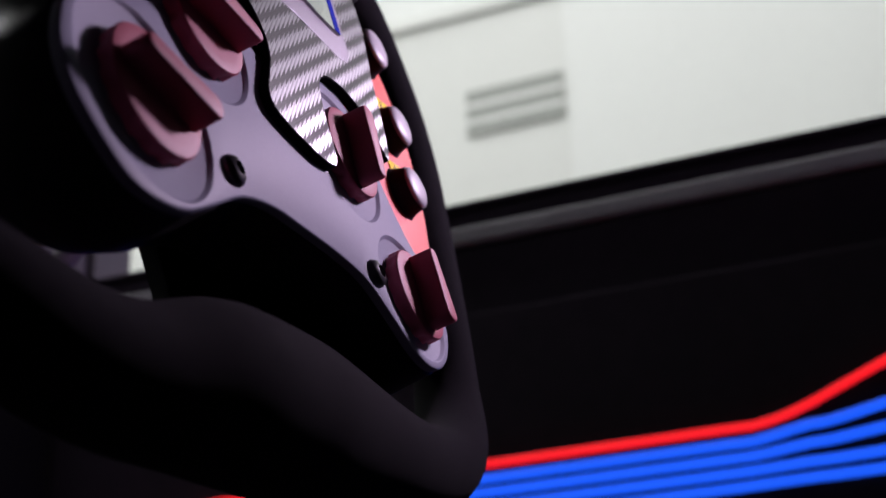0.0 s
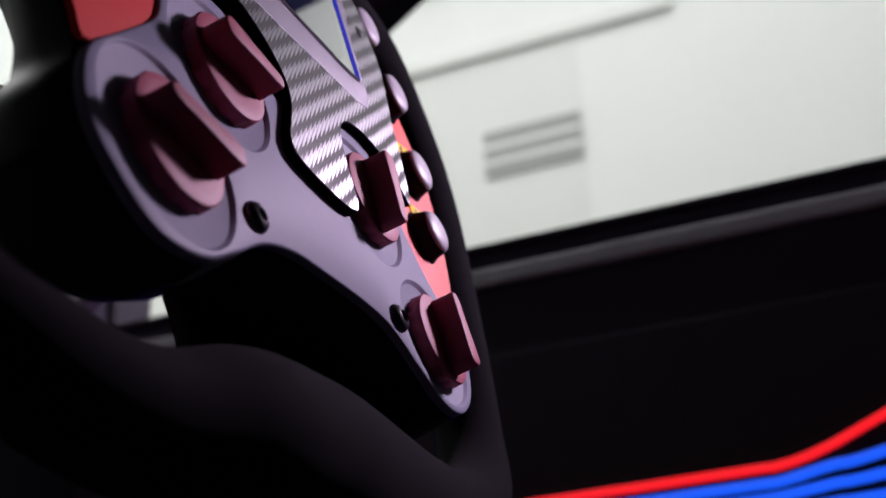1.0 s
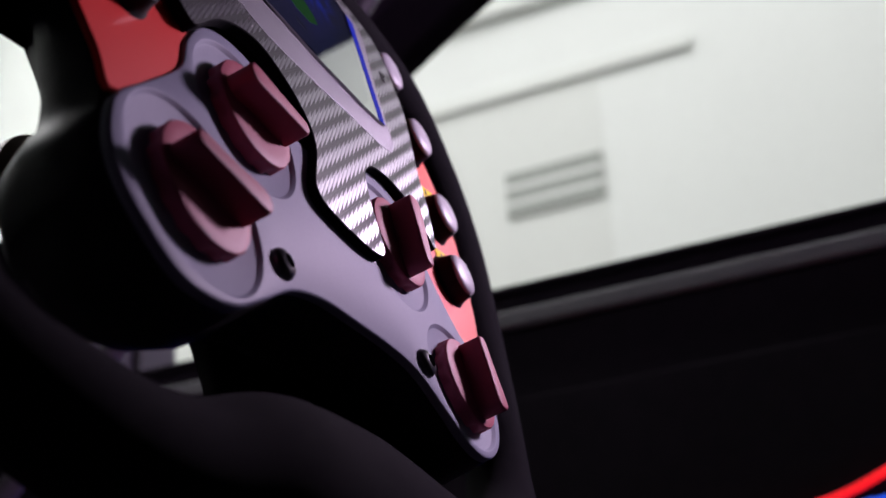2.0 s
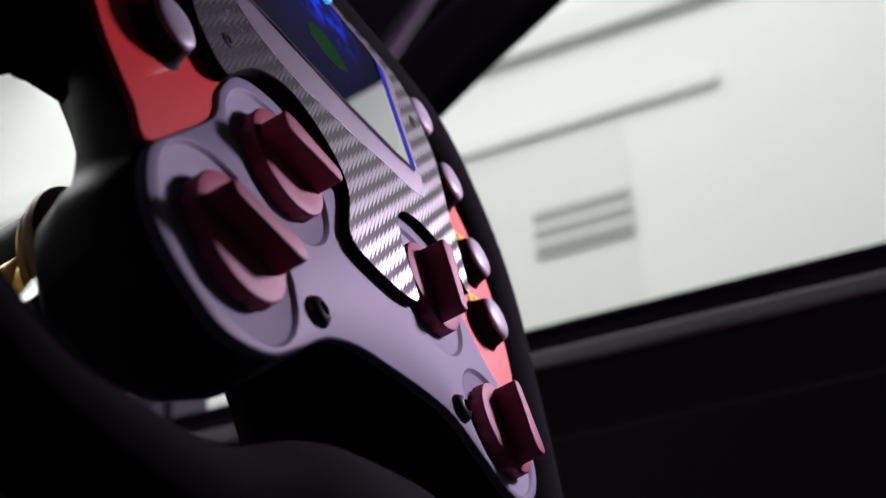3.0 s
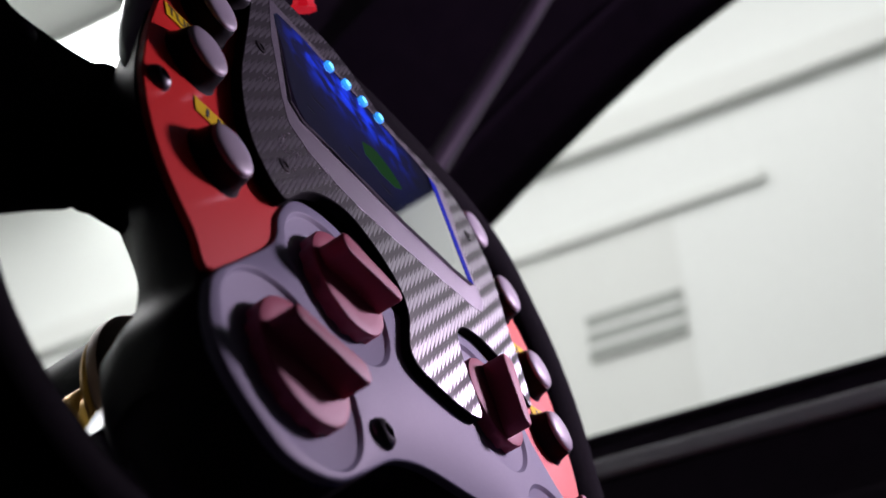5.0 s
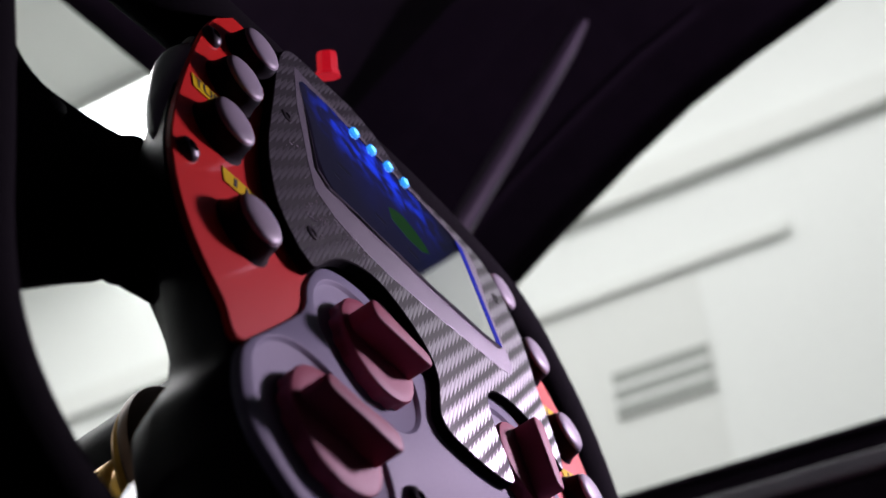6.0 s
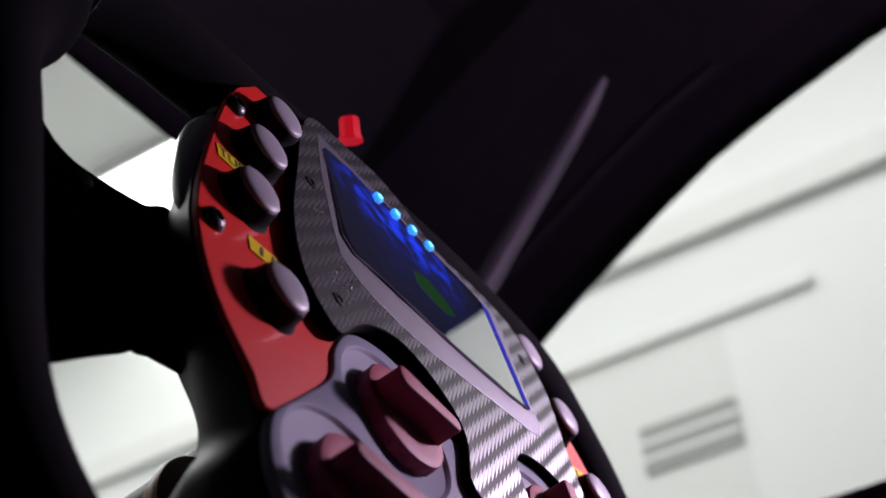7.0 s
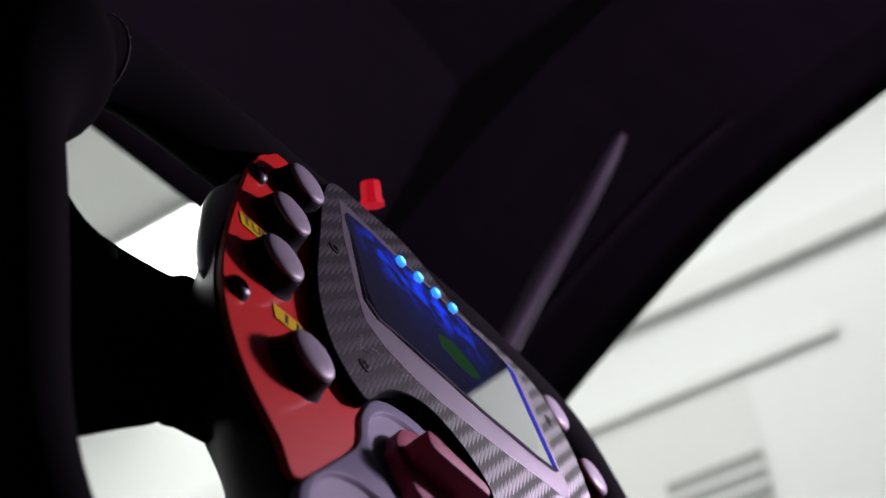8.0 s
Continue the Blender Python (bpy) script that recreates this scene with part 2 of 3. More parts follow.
def lathe(profile, segments=40, at=(0, 0)):
    """A turned solid about z from (radius, z) pairs."""
    bm = bmesh.new()
    rings = []
    for r, z in profile:
        if r < 1e-6:
            rings.append([bm.verts.new((at[0], at[1], z))])
        else:
            rings.append([bm.verts.new((at[0] + r * math.cos(2 * math.pi * k / segments), at[1] + r * math.sin(2 * math.pi * k / segments), z)) for k in range(segments)])
    for a, b in zip(rings, rings[1:]):
        for k in range(segments):
            q = (k + 1) % segments
            if len(a) == 1 and len(b) == 1:
                continue
            if len(a) == 1:
                bm.faces.new((a[0], b[k], b[q]))
            elif len(b) == 1:
                bm.faces.new((a[k], a[q], b[0]))
            else:
                bm.faces.new((a[k], a[q], b[q], b[k]))
    return bm


def box(x0, x1, y0, y1, z0, z1, bevel=0.0, segments=2):
    bm = bmesh.new()
    bmesh.ops.create_cube(bm, size=1, matrix=Matrix.Translation(((x0 + x1) / 2, (y0 + y1) / 2, (z0 + z1) / 2)) @ Matrix.Diagonal((x1 - x0, y1 - y0, z1 - z0, 1)))
    if bevel:
        bmesh.ops.bevel(bm, geom=bm.edges[:], offset=bevel, segments=segments, affect="EDGES", profile=0.5)
    return bm


def sweep(points, radius, sides=20, closed=False, squash=1.0):
    """A tube along points; radius a number or one for each point."""
    bm = bmesh.new()
    pts = [Vector(p) for p in points]
    n = len(pts)
    rad = radius if isinstance(radius, (list, tuple)) else [radius] * n
    rings, up = [], None
    for i, p in enumerate(pts):
        a = pts[(i - 1) % n] if closed or i else pts[0]
        b = pts[(i + 1) % n] if closed or i < n - 1 else pts[-1]
        t = (b - a).normalized()
        if up is None:
            up = Vector((0, 0, 1)) if abs(t.z) < 0.9 else Vector((1, 0, 0))
        u = (up - t * up.dot(t)).normalized()
        w = t.cross(u)
        up = u
        rings.append([bm.verts.new(p + rad[i] * (math.cos(2 * math.pi * k / sides) * u + squash * math.sin(2 * math.pi * k / sides) * w)) for k in range(sides)])
    for i in range(n if closed else n - 1):
        a, b = rings[i], rings[(i + 1) % n]
        for k in range(sides):
            q = (k + 1) % sides
            bm.faces.new((a[k], a[q], b[q], b[k]))
    if not closed:
        bm.faces.new(rings[0])
        bm.faces.new(rings[-1])
    return bm


def mm(points):
    return [(x / 1000, y / 1000) for x, y in points]


# ---- the room ----


def structure(name, bm, mat, label, category):
    ob = part(name, bm, mat, None)
    return tagged(ob, label, category, kind="structure")


structure("floor", box(-3.2, 3.2, -4.2, 5.2, -0.1, 0.0), FLOORM, "smooth pale grey workshop floor under the car", "floor")
structure("ceiling", box(-3.2, 3.2, -4.2, 5.2, 3.9, 4.0), WALL, "white painted workshop ceiling", "ceiling")
structure("wall_east", box(3.0, 3.2, -4.2, 5.2, 0.0, 3.9), WALL, "white painted wall with ledge and vent", "wall")
structure("wall_west", box(-3.2, -3.0, -4.2, 5.2, 0.0, 3.9), WALL, "plain white painted wall", "wall")
structure("wall_north", box(-3.0, 3.0, 5.0, 5.2, 0.0, 3.9), WALL, "plain white painted wall", "wall")
structure("wall_south", box(-3.0, 3.0, -4.2, -4.0, 0.0, 3.9), WALL, "plain white painted wall", "wall")

# ---- the car shell ----
structure("door_panel", box(0.70, 0.78, -1.2, 1.2, 0.2, 0.966, 0.006), SHELL, "black inner door panel of the car", "door panel")

structure("door_moulding", box(0.694, 0.70, -1.2, 1.2, 0.2, 0.868, 0.003), SHELL, "black raised moulding on the door panel", "moulding")
structure("window_seal", box(0.690, 0.70, -1.2, 1.2, 0.9305, 0.9470, 0.003), GREYTRIM, "grey rubber strip along the window sill", "seal")
structure("door_sill_top", box(0.695, 0.80, -1.2, 1.2, 0.966, 0.9725, 0.002), SHELL, "black top of the door under the window", "trim")


def light_line(name, glow, pts, radius, label):
    """A glowing line that runs along the door panel and kinks upwards towards the rear."""
    loop = []
    for i in range(len(pts) - 1):
        p0, p1, p2, p3 = (Vector((0.693, *pts[min(max(i + k, 0), len(pts) - 1)])) for k in (-1, 0, 1, 2))
        for s in range(8):
            t = s / 8
            loop.append(0.5 * (2 * p1 + (p2 - p0) * t + (2 * p0 - 5 * p1 + 4 * p2 - p3) * t * t + (3 * p1 - p0 - 3 * p2 + p3) * t ** 3))
    loop.append(Vector((0.693, *pts[-1])))
    ob = part(name, sweep(loop, radius, 10, squash=0.6), glow, None, smooth=True)
    return tagged(ob, label, "light strip", "light lines on the door")


light_line("red_light_line", REDGLOW, [(0.60, 0.733), (0.19, 0.736), (0.0, 0.7375), (-0.028, 0.738), (-0.063, 0.7465), (-0.128, 0.773), (-0.45, 0.905)], 0.0036, "glowing red light line on the black door panel")
for k in range(4):
    d = 0.0112 * k
    rise = (0.0151, 0.0092, 0.003, 0.0015)[k]
    light_line("blue_light_line", BLUEGLOW, [(0.60, 0.721 - d), (0.19, 0.724 - d), (0.0, 0.7255 - d), (-0.027, 0.726 - d), (-0.065, 0.7262 - d + rise * 0.42), (-0.122, 0.726 - d + rise), (-0.45, 0.726 - d + rise * 5.5)], 0.0041, "glowing blue light line on the black door panel")

# roof lining, windscreen header and the curved pillar over the side window
PILLAR = [(0.415, 1.005), (0.36, 1.055), (0.29, 1.109), (0.243, 1.147), (0.211, 1.169), (0.179, 1.190), (0.115, 1.229), (0.052, 1.264), (-0.010, 1.288), (-0.106, 1.318), (-0.25, 1.349), (-0.6, 1.375), (-1.4, 1.38)]


def strips(rows, thickness):
    bm = bmesh.new()
    rows = [[bm.verts.new(p) for p in row] for row in rows]
    for a, b in zip(rows, rows[1:]):
        for k in range(len(a) - 1):
            bm.faces.new((a[k], a[k + 1], b[k + 1], b[k]))
    bmesh.ops.solidify(bm, geom=bm.faces[:], thickness=thickness)
    return bm


structure("roof_pillar", strips([[(0.60, y, z), (0.612, y + 0.01, z + 0.02), (0.585, y + 0.03, z + 0.055), (0.50, y + 0.06, z + 0.10), (0.44, y + 0.07, z + 0.12)] for y, z in PILLAR], 0.012), SHELL, "black roof pillar beside the window", "pillar")
structure("roof_lining", strips([[(x, y, z + (0.0 if abs(x) < 0.4 else -0.02)) for x in (0.50, 0.30, 0.0, -0.40, -0.75)] for y, z in ((0.36, 1.20), (0.34, 1.28), (0.22, 1.42), (0.0, 1.47), (-0.4, 1.48), (-1.4, 1.46))], 0.012), SHELL, "black roof lining of the car", "roof")
structure("rear_bulkhead", box(-0.75, 0.70, -1.42, -1.40, 0.15, 1.44), SHELL, "black bulkhead behind the seats", "bulkhead")
structure("cabin_floor", box(-0.75, 0.78, -1.40, 1.0, 0.12, 0.20), SHELL, "black cabin floor of the car", "floor")
# unseen solid black wall, added to keep light from the left off the wheel
structure("left_light_block", box(-0.77, -0.75, -1.42, 0.30, 0.15, 1.43), SHELL, "unseen black wall that shuts out light on the left", "door panel")
structure("firewall", box(-0.75, 0.70, 0.80, 0.84, 0.20, 0.72), SHELL, "black firewall behind the pedals", "bulkhead")
# upper end cut short and thinned to imitate the tube fading into shade
cage = part("roll_cage_tube", sweep([(0.40, 0.624, 0.60), (0.40, 0.404, 0.835), (0.40, 0.186, 1.077), (0.40, 0.099, 1.179), (0.40, 0.082, 1.199), (0.40, 0.066, 1.217)], [0.0080, 0.0087, 0.0092, 0.0088, 0.0080, 0.0040], 16), TUBE, None, smooth=True)
tagged(cage, "thin purple-grey painted roll cage tube under the roof", "roll cage")

# wall details
structure("wall_ledge", box(2.980, 3.0, 0.50, 5.0, 2.705, 2.745, 0.004), WALLGREY, "narrow pale ledge along the wall", "trim")
structure("wall_panel", box(2.9985, 3.0, 0.79, 5.0, 0.0, 2.70), WALLGREY, "raised pale wall panel", "panel")
structure("wall_beam", box(2.962, 3.0, -4.0, 5.0, 3.00, 3.10, 0.004), WALLGREY, "pale beam under the ceiling", "beam")
vent = new("wall_vent")
vent.matrix_world = Matrix.Translation((3.004, 0.945, 2.375))
tagged(vent, "grey louvred air vent in the white wall", "vent")
# flat backing, coloured darker in place of the shade between the slats
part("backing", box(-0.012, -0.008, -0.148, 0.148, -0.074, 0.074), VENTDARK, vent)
for z in (-0.026, 0.026):
    part("slat", box(-0.0135, -0.012, -0.148, 0.148, z - 0.007, z + 0.007), WALL, vent)

lamp = new("ceiling_lamp")
lamp.matrix_world = Matrix.Translation((2.41, 1.62, 3.87))
tagged(lamp, "bright white rectangular ceiling light panel", "ceiling lamp")
part("diffuser", box(0.012, 0.57, 0.012, 1.26, -0.02, 0.0), PANELGLOW, lamp)
part("housing", box(0.0, 0.582, 0.0, 1.272, -0.016, 0.03, 0.003), WALL, lamp)

# ---- the steering wheel ----
wheel = new("steering_wheel")
wheel.matrix_world = WHEEL
tagged(wheel, "race car steering wheel with carbon face, red panels and display", "steering wheel")


def rim_point(a):
    c, s = math.cos(a), math.sin(a)
    e = 2 / 4.4
    y = -0.0132 + 0.1226 * math.copysign(abs(s) ** e, s)
    narrow = 0.0100 * min(1, max(0, (y - 0.02) / 0.05)) if c > 0 else 0
    outward = 0.0085 * min(1, max(0, (y - 0.01) / 0.04)) if c < 0 else 0
    return (0.1824 * math.copysign(abs(c) ** e, c) - narrow - outward, y, -0.0221 + 0.088 * y)


# along the bottom run: x, how far the tube's middle drops, how far it comes towards the driver, and its radius
LOWER_RUN = ((-175, 0, 0, 13.8), (-140, 11, 2, 15.5), (-100, 18.5, 6, 17.5), (-74, 19.5, 9, 19.5), (-45, 14, 14, 25.0), (0, 12, 14, 25.0), (60, 8, 12, 19.5), (110, 3, 7, 17.0), (165, 0, 3, 16.5))


def rim_path(count):
    """Even steps round the rim: places and radii, with the thumb grip at the upper left and the thick lower run."""
    dense = [rim_point(2 * math.pi * k / 4000) for k in range(4000)]
    steps = np.linalg.norm(np.roll(np.array(dense), -1, 0) - np.array(dense), axis=1)
    marks = np.searchsorted(np.cumsum(steps), np.linspace(0, steps.sum(), count, endpoint=False))
    table = np.array(LOWER_RUN) / 1000
    path, radii = [], []
    for k in marks:
        x, y, z = dense[k]
        a = 360 * k / 4000
        low = min(1, max(0, (-y - 0.09) / 0.03))
        drop, near, r = (float(np.interp(x, table[:, 0], table[:, c])) for c in (1, 2, 3))
        path.append((x, y - low * drop, z + low * near))
        radii.append(0.0138 + low * (r - 0.0138) + 0.0200 * math.exp(-((a - 157) / 13) ** 2) + 0.0003 * math.sin(9 * math.radians(a)))
    for _ in range(6):  # soften the run
        path = [tuple((Vector(path[i - 1]) + 2 * Vector(path[i]) + Vector(path[(i + 1) % count])) / 4) for i in range(count)]
        radii = [(radii[i - 1] + 2 * radii[i] + radii[(i + 1) % count]) / 4 for i in range(count)]
    return path, radii


pts, rad = rim_path(240)
rim = part("rim", sweep(pts, rad, 28, closed=True), SUEDE, wheel, "black suede rim", smooth=True)


def stitched_seam(k):
    """A seam round the rim at one step of its path: a thin raised welt with short slanting stitches."""
    p, r = Vector(pts[k]), rad[k]
    t = (Vector(pts[k + 1]) - Vector(pts[k - 1])).normalized()
    u = (Vector((0, 0, 1)) - t * t.z).normalized()
    w = t.cross(u)
    ring = [p + (r + 0.0001) * (math.cos(2 * math.pi * i / 48) * u + math.sin(2 * math.pi * i / 48) * w) for i in range(48)]
    welt = part("seam", sweep(ring, 0.0004, 8, closed=True), SEAM, rim, "raised grey seam", smooth=True)
    for i in range(0, 48, 2):
        out = (ring[i] - p).normalized()
        part("stitch", sweep([ring[i] - t * 0.0008 + out * 0.0002, ring[i] + out * 0.0005, ring[i] + t * 0.0008 + out * 0.0002], 0.00022, 6), SEAM, welt, smooth=True)


stitched_seam(91)

FACE_L = [(0, 109), (-25, 111), (-47, 112), (-64, 106), (-81, 95), (-91, 83), (-105, 57), (-118, 28), (-125.5, 8), (-129.5, -8), (-130.5, -25), (-128, -42), (-121.5, -58), (-118.5, -70), (-123, -83), (-124.5, -95), (-120.5, -107), (-108, -120), (-95, -124), (-78, -121.5), (-61, -112.5), (-43, -102), (-25, -96.5), (0, -96)]
FACE_R = [(19, -96.5), (36, -99), (53, -109), (63, -115.5), (73, -118.5), (85, -116.5), (97, -109), (108, -100), (116, -86), (127, -58), (136, -30), (138, 5), (132, 36), (116, 70), (98, 88), (78, 93), (56, 95), (36, 102), (18, 112)]
face = mm(FACE_L + FACE_R)


def inset(outline, d):
    """The outline drawn in by about d towards its own inside."""
    n, out = len(outline), []
    for i, (x, y) in enumerate(outline):
        ax, ay = outline[i - 1]
        bx, by = outline[(i + 1) % n]
        tx, ty = bx - ax, by - ay
        l = math.hypot(tx, ty) or 1
        out.append((x - ty / l * d, y + tx / l * d))
    return out


def sink(bm):
    """Let the right wing of the housing lie lower, under its red panel."""
    for v in bm.verts:
        if v.co.x > 0.07 and v.co.y > -0.075 and v.co.z > -0.02:
            v.co.z -= 0.0050 * min(1, (v.co.x - 0.07) / 0.015)
    return bm


def waist(bm):
    """Above the knob pods the housing draws in towards the back; below it rises a little."""
    for v in bm.verts:
        if v.co.y < -0.105:
            v.co.y += 0.0028 * min(1, max(0, (-v.co.z - 0.008) / 0.012))
        t = min(1, max(0, (v.co.y + 0.087) / 0.043))
        d = min(1, max(0, (-v.co.z - 0.004) / 0.028))
        v.co.x -= math.copysign(min(abs(v.co.x), (0.021 * t * t * (3 - 2 * t) + 0.009 * math.exp(-((v.co.y + 0.031) / 0.018) ** 2)) * d), v.co.x)
    return bm


def body(levels, outline):
    """A solid through insets of one outline at several depths."""
    bm = bmesh.new()
    rings = [[bm.verts.new((x, y, z)) for x, y in inset(outline, d)] for d, z in levels]
    n = len(outline)
    for a, b in zip(rings, rings[1:]):
        for k in range(n):
            bm.faces.new((a[k], a[(k + 1) % n], b[(k + 1) % n], b[k]))
    bm.faces.new(rings[0])
    bm.faces.new(rings[-1])
    return bm


fine = smooth_loop(face, 5)
part("housing", sink(waist(body([(0.0032, -0.0016), (0.0018, -0.003), (0.0004, -0.012), (-0.002, -0.022), (0.002, -0.032), (0.012, -0.040)], fine))), BLACK, wheel, "black moulded housing", smooth=True)
for side in (-1, 1):
    part("spoke", slab([(side * x, y) for x, y in smooth_loop(mm([(-96, 38), (-112, 33), (-128, 30), (-144, 29.5), (-152, 38), (-156, 54), (-178, 64), (-176, -66), (-156, -54), (-135, -39), (-122.5, -30.5), (-117.3, -26.4), (-112.5, -25.6), (-108, -21.5), (-98, -19.5), (-88, -20)]), 4)], -0.038, -0.026, 0.004, 3, both=True), SUEDE, wheel, smooth=True)
    bolt = part("spoke_bolt", lathe([(0, 0), (0.003, 0), (0.003, 0.0010), (0.0022, 0.0016), (0, 0.0018)], 20), STEEL, wheel, "dark steel bolt", smooth=True)
    bolt.matrix_local = pose(side * 0.140, 0.020, -0.0262)


# red side panels
RED_L = [(-62, 104), (-78.5, 96), (-89, 83), (-102.5, 57), (-115.6, 28), (-123, 9), (-127.3, -7), (-128.4, -25), (-126, -42), (-119, -59), (-113.5, -70), (-76, -40), (-64, -15), (-64, 40)]
part("red_panel", slab(smooth_loop(mm(RED_L), 5), -0.002, 0.0002, 0.0004, 1), RED, wheel, "red panel")
RED_R = [(64, 40), (64, -15), (76, -40), (100, -76), (112, -70), (124, -50), (131, -28), (135, 0), (133, 20), (127, 38), (112, 66), (88, 94), (62, 104)]
right_red = part("red_panel", slab(smooth_loop(mm(RED_R), 5), -0.002, 0.0002, 0.0004, 1), RED, wheel, "red panel")
right_red.matrix_local = pose(0, 0, -0.003)

# lower aluminium plate
PLATE_L = [(0, -30), (-18, -27), (-30, -12), (-45, -8.5), (-61, -13), (-73, -26), (-78, -37.4), (-84, -45), (-100, -59), (-114.5, -71.5), (-120, -81), (-122.3, -93), (-118.8, -105), (-106, -118.5), (-94.5, -122), (-78.5, -119.6), (-61.5, -110.5), (-43.5, -100), (-25, -95), (-5, -94.3)]
PLATE_R = [(18, -94.5), (36, -97.2), (52, -107), (62, -113.7), (72.5, -116.7), (83.5, -114.7), (94, -108), (101.5, -98), (104, -88), (102, -76), (96, -67.5), (88, -60), (81, -50), (75.5, -40), (69, -27), (60, -14), (45, -9), (30, -12), (18, -27)]
RINGS = {"far left": (-86.5, -88.5, 30.0), "left": (-47, -40.5, 26.5), "right": (45, -43, 25.5), "far right": (74.5, -89.5, 24.3)}  # knob places and the radii of their sunken seats


def ringed_plate(outline, z0, z1, holes, bevel):
    """A plate with a chamfered edge and round openings, which the knob rings fill."""
    bm = bmesh.new()
    rings = [[bm.verts.new((x, y, z)) for x, y in inset(outline, d)] for d, z in ((0, z0), (0, z1 - bevel), (bevel * 0.4, z1 - bevel * 0.3), (bevel, z1))]
    n = len(outline)
    for a, b in zip(rings, rings[1:]):
        for k in range(n):
            bm.faces.new((a[k], a[(k + 1) % n], b[(k + 1) % n], b[k]))
    loops = [rings[-1]]
    for x, y, r in holes:
        loops.append([bm.verts.new((x + r * math.cos(2 * math.pi * k / 72), y + r * math.sin(2 * math.pi * k / 72), z1)) for k in range(72)])
    edges = []
    for loop in loops:
        for k, v in enumerate(loop):
            w = loop[(k + 1) % len(loop)]
            edges.append(bm.edges.get((v, w)) or bm.edges.new((v, w)))
    bmesh.ops.triangle_fill(bm, use_beauty=True, edges=edges, normal=(0, 0, 1))
    return bm


part("lower_plate", ringed_plate(smooth_loop(mm(PLATE_L + PLATE_R), 6), -0.0015, 0.0016, [(x / 1000, y / 1000, r / 1000) for x, y, r in RINGS.values()], 0.0008), ALUMINIUM, wheel, "satin aluminium plate", smooth=True)

# carbon face with display opening
CARB_L = [(-2, 107.5), (-14, 107.5), (-31, 107.8), (-40, 107), (-48, 101), (-57.2, 84), (-66.5, 60.7), (-74.7, 40.6), (-79.9, 26.7), (-83.5, 11.3), (-84.5, -4.2), (-80.9, -15.6), (-76.3, -21.7), (-72.7, -22.8), (-68.5, -19.7), (-62.3, -14), (-53.1, -7.3), (-42.8, -3.2), (-32.4, -2.1), (-24.2, -4.7), (-14.9, -11.4), (-8.2, -20.7), (-7.7, -30), (-10.8, -38.2), (-15.2, -47.5), (-15.2, -52.7), (-11.8, -56.3), (-0.5, -58.9), (12.9, -60.4), (21.2, -59.9)]
CARB_R = [(25.8, -58.3), (28.4, -53.7), (28.4, -46.5), (28.1, -37.2), (28.9, -27.9), (31.5, -19.7), (39.2, -13.5), (50.6, -11.4), (62.4, -13), (72.7, -18.6), (79.4, -27.9), (82.5, -28.4), (85.6, -19.7), (88.7, -1.1), (89.7, 13.3), (93.3, 29.8), (95.4, 45.3), (92.5, 62), (88, 74), (77, 81), (57, 84.5), (40, 85.5), (30, 88.5), (21, 95), (11, 103)]
carbon = part("carbon_plate", slab(smooth_loop(mm(CARB_L + CARB_R), 3), 0.0010, 0.0050, 0.0005), CARBON, wheel, "carbon fibre face, the sheen of its floats painted silver")
carbon.data.materials.append(EDGE)
for f in carbon.data.polygons:
    f.material_index = 0 if f.normal.z > 0.95 else 1
weave = carbon.data.uv_layers.new(name="weave")
grid = Matrix(((0.0046, 0.0140), (0.0036, 0.0198))).inverted()  # one float along a band, one band on
for loop in carbon.data.loops:
    weave.data[loop.index].uv = grid @ (carbon.data.vertices[loop.vertex_index].co.xy - Vector((0.0038, 0.0035)))
part("bezel", slab(mm([(-43.2, 96.3), (0, 89.5), (28, 84.5), (52, 80.5), (66, 77.5), (70.5, 73), (71.5, 66), (69.1, 44.3), (68.6, 26.7), (69.7, 14.4), (64.5, 7.2), (56.3, 5.6), (34.6, 6.1), (10.9, 5.5), (-3.5, 6.1), (-20, 6.5), (-32, 8.6), (-40.7, 10.9), (-48.9, 14.4), (-56.7, 21.6), (-56.1, 35), (-53, 53.6), (-51, 68)]), 0.0045, 0.00515, 0.0001), BEZEL, wheel, "brushed aluminium display bezel")
SCREEN_OUT = [(-41.7, 93.8), (53.2, 77.8), (63.5, 73.2), (63, 19.1), (47, 18.7), (12, 21.1), (-29.3, 27.3), (-46.8, 28.8), (-51.5, 35)]
screen = part("screen", slab(mm(SCREEN_OUT), 0.0036, 0.0053, 0), SCREEN, wheel, "dark glossy display with blue glow")
screen.matrix_local = Matrix.Translation((0, 0.078, 0.0060)) @ pose(0, 0, 0, -0.9) @ Matrix.Translation((0, -0.078, -0.006))
for k in range(4):
    at = (-0.0081 + 0.01123 * k, 0.0872 + -0.00093 * k)
    led = part("led", lathe([(0, 0.0048), (0.0023, 0.0048), (0.0023, 0.0060), (0.0021, 0.0062), (0, 0.0063)], 20, at), LEDM, wheel, "glowing blue led", smooth=True)
    part("core", lathe([(0, 0.0062), (0.0015, 0.0062), (0.0013, 0.0065), (0, 0.0066)], 16, at), LEDCORE, led, "white-hot led centre", smooth=True)
GLYPH = 0.00545
part("blue_readout", slab(smooth_loop(mm([(-39.6, 90.7), (0.6, 84.5), (50.1, 76.3), (55.3, 67), (55.3, 44.3), (48.1, 20.6), (10.9, 22.7), (-30.3, 26.8), (-47.9, 34), (-44.8, 66)]), 4), 0.0053, 0.00534, 0), PICTURE, screen, "blurred blue picture on the display")
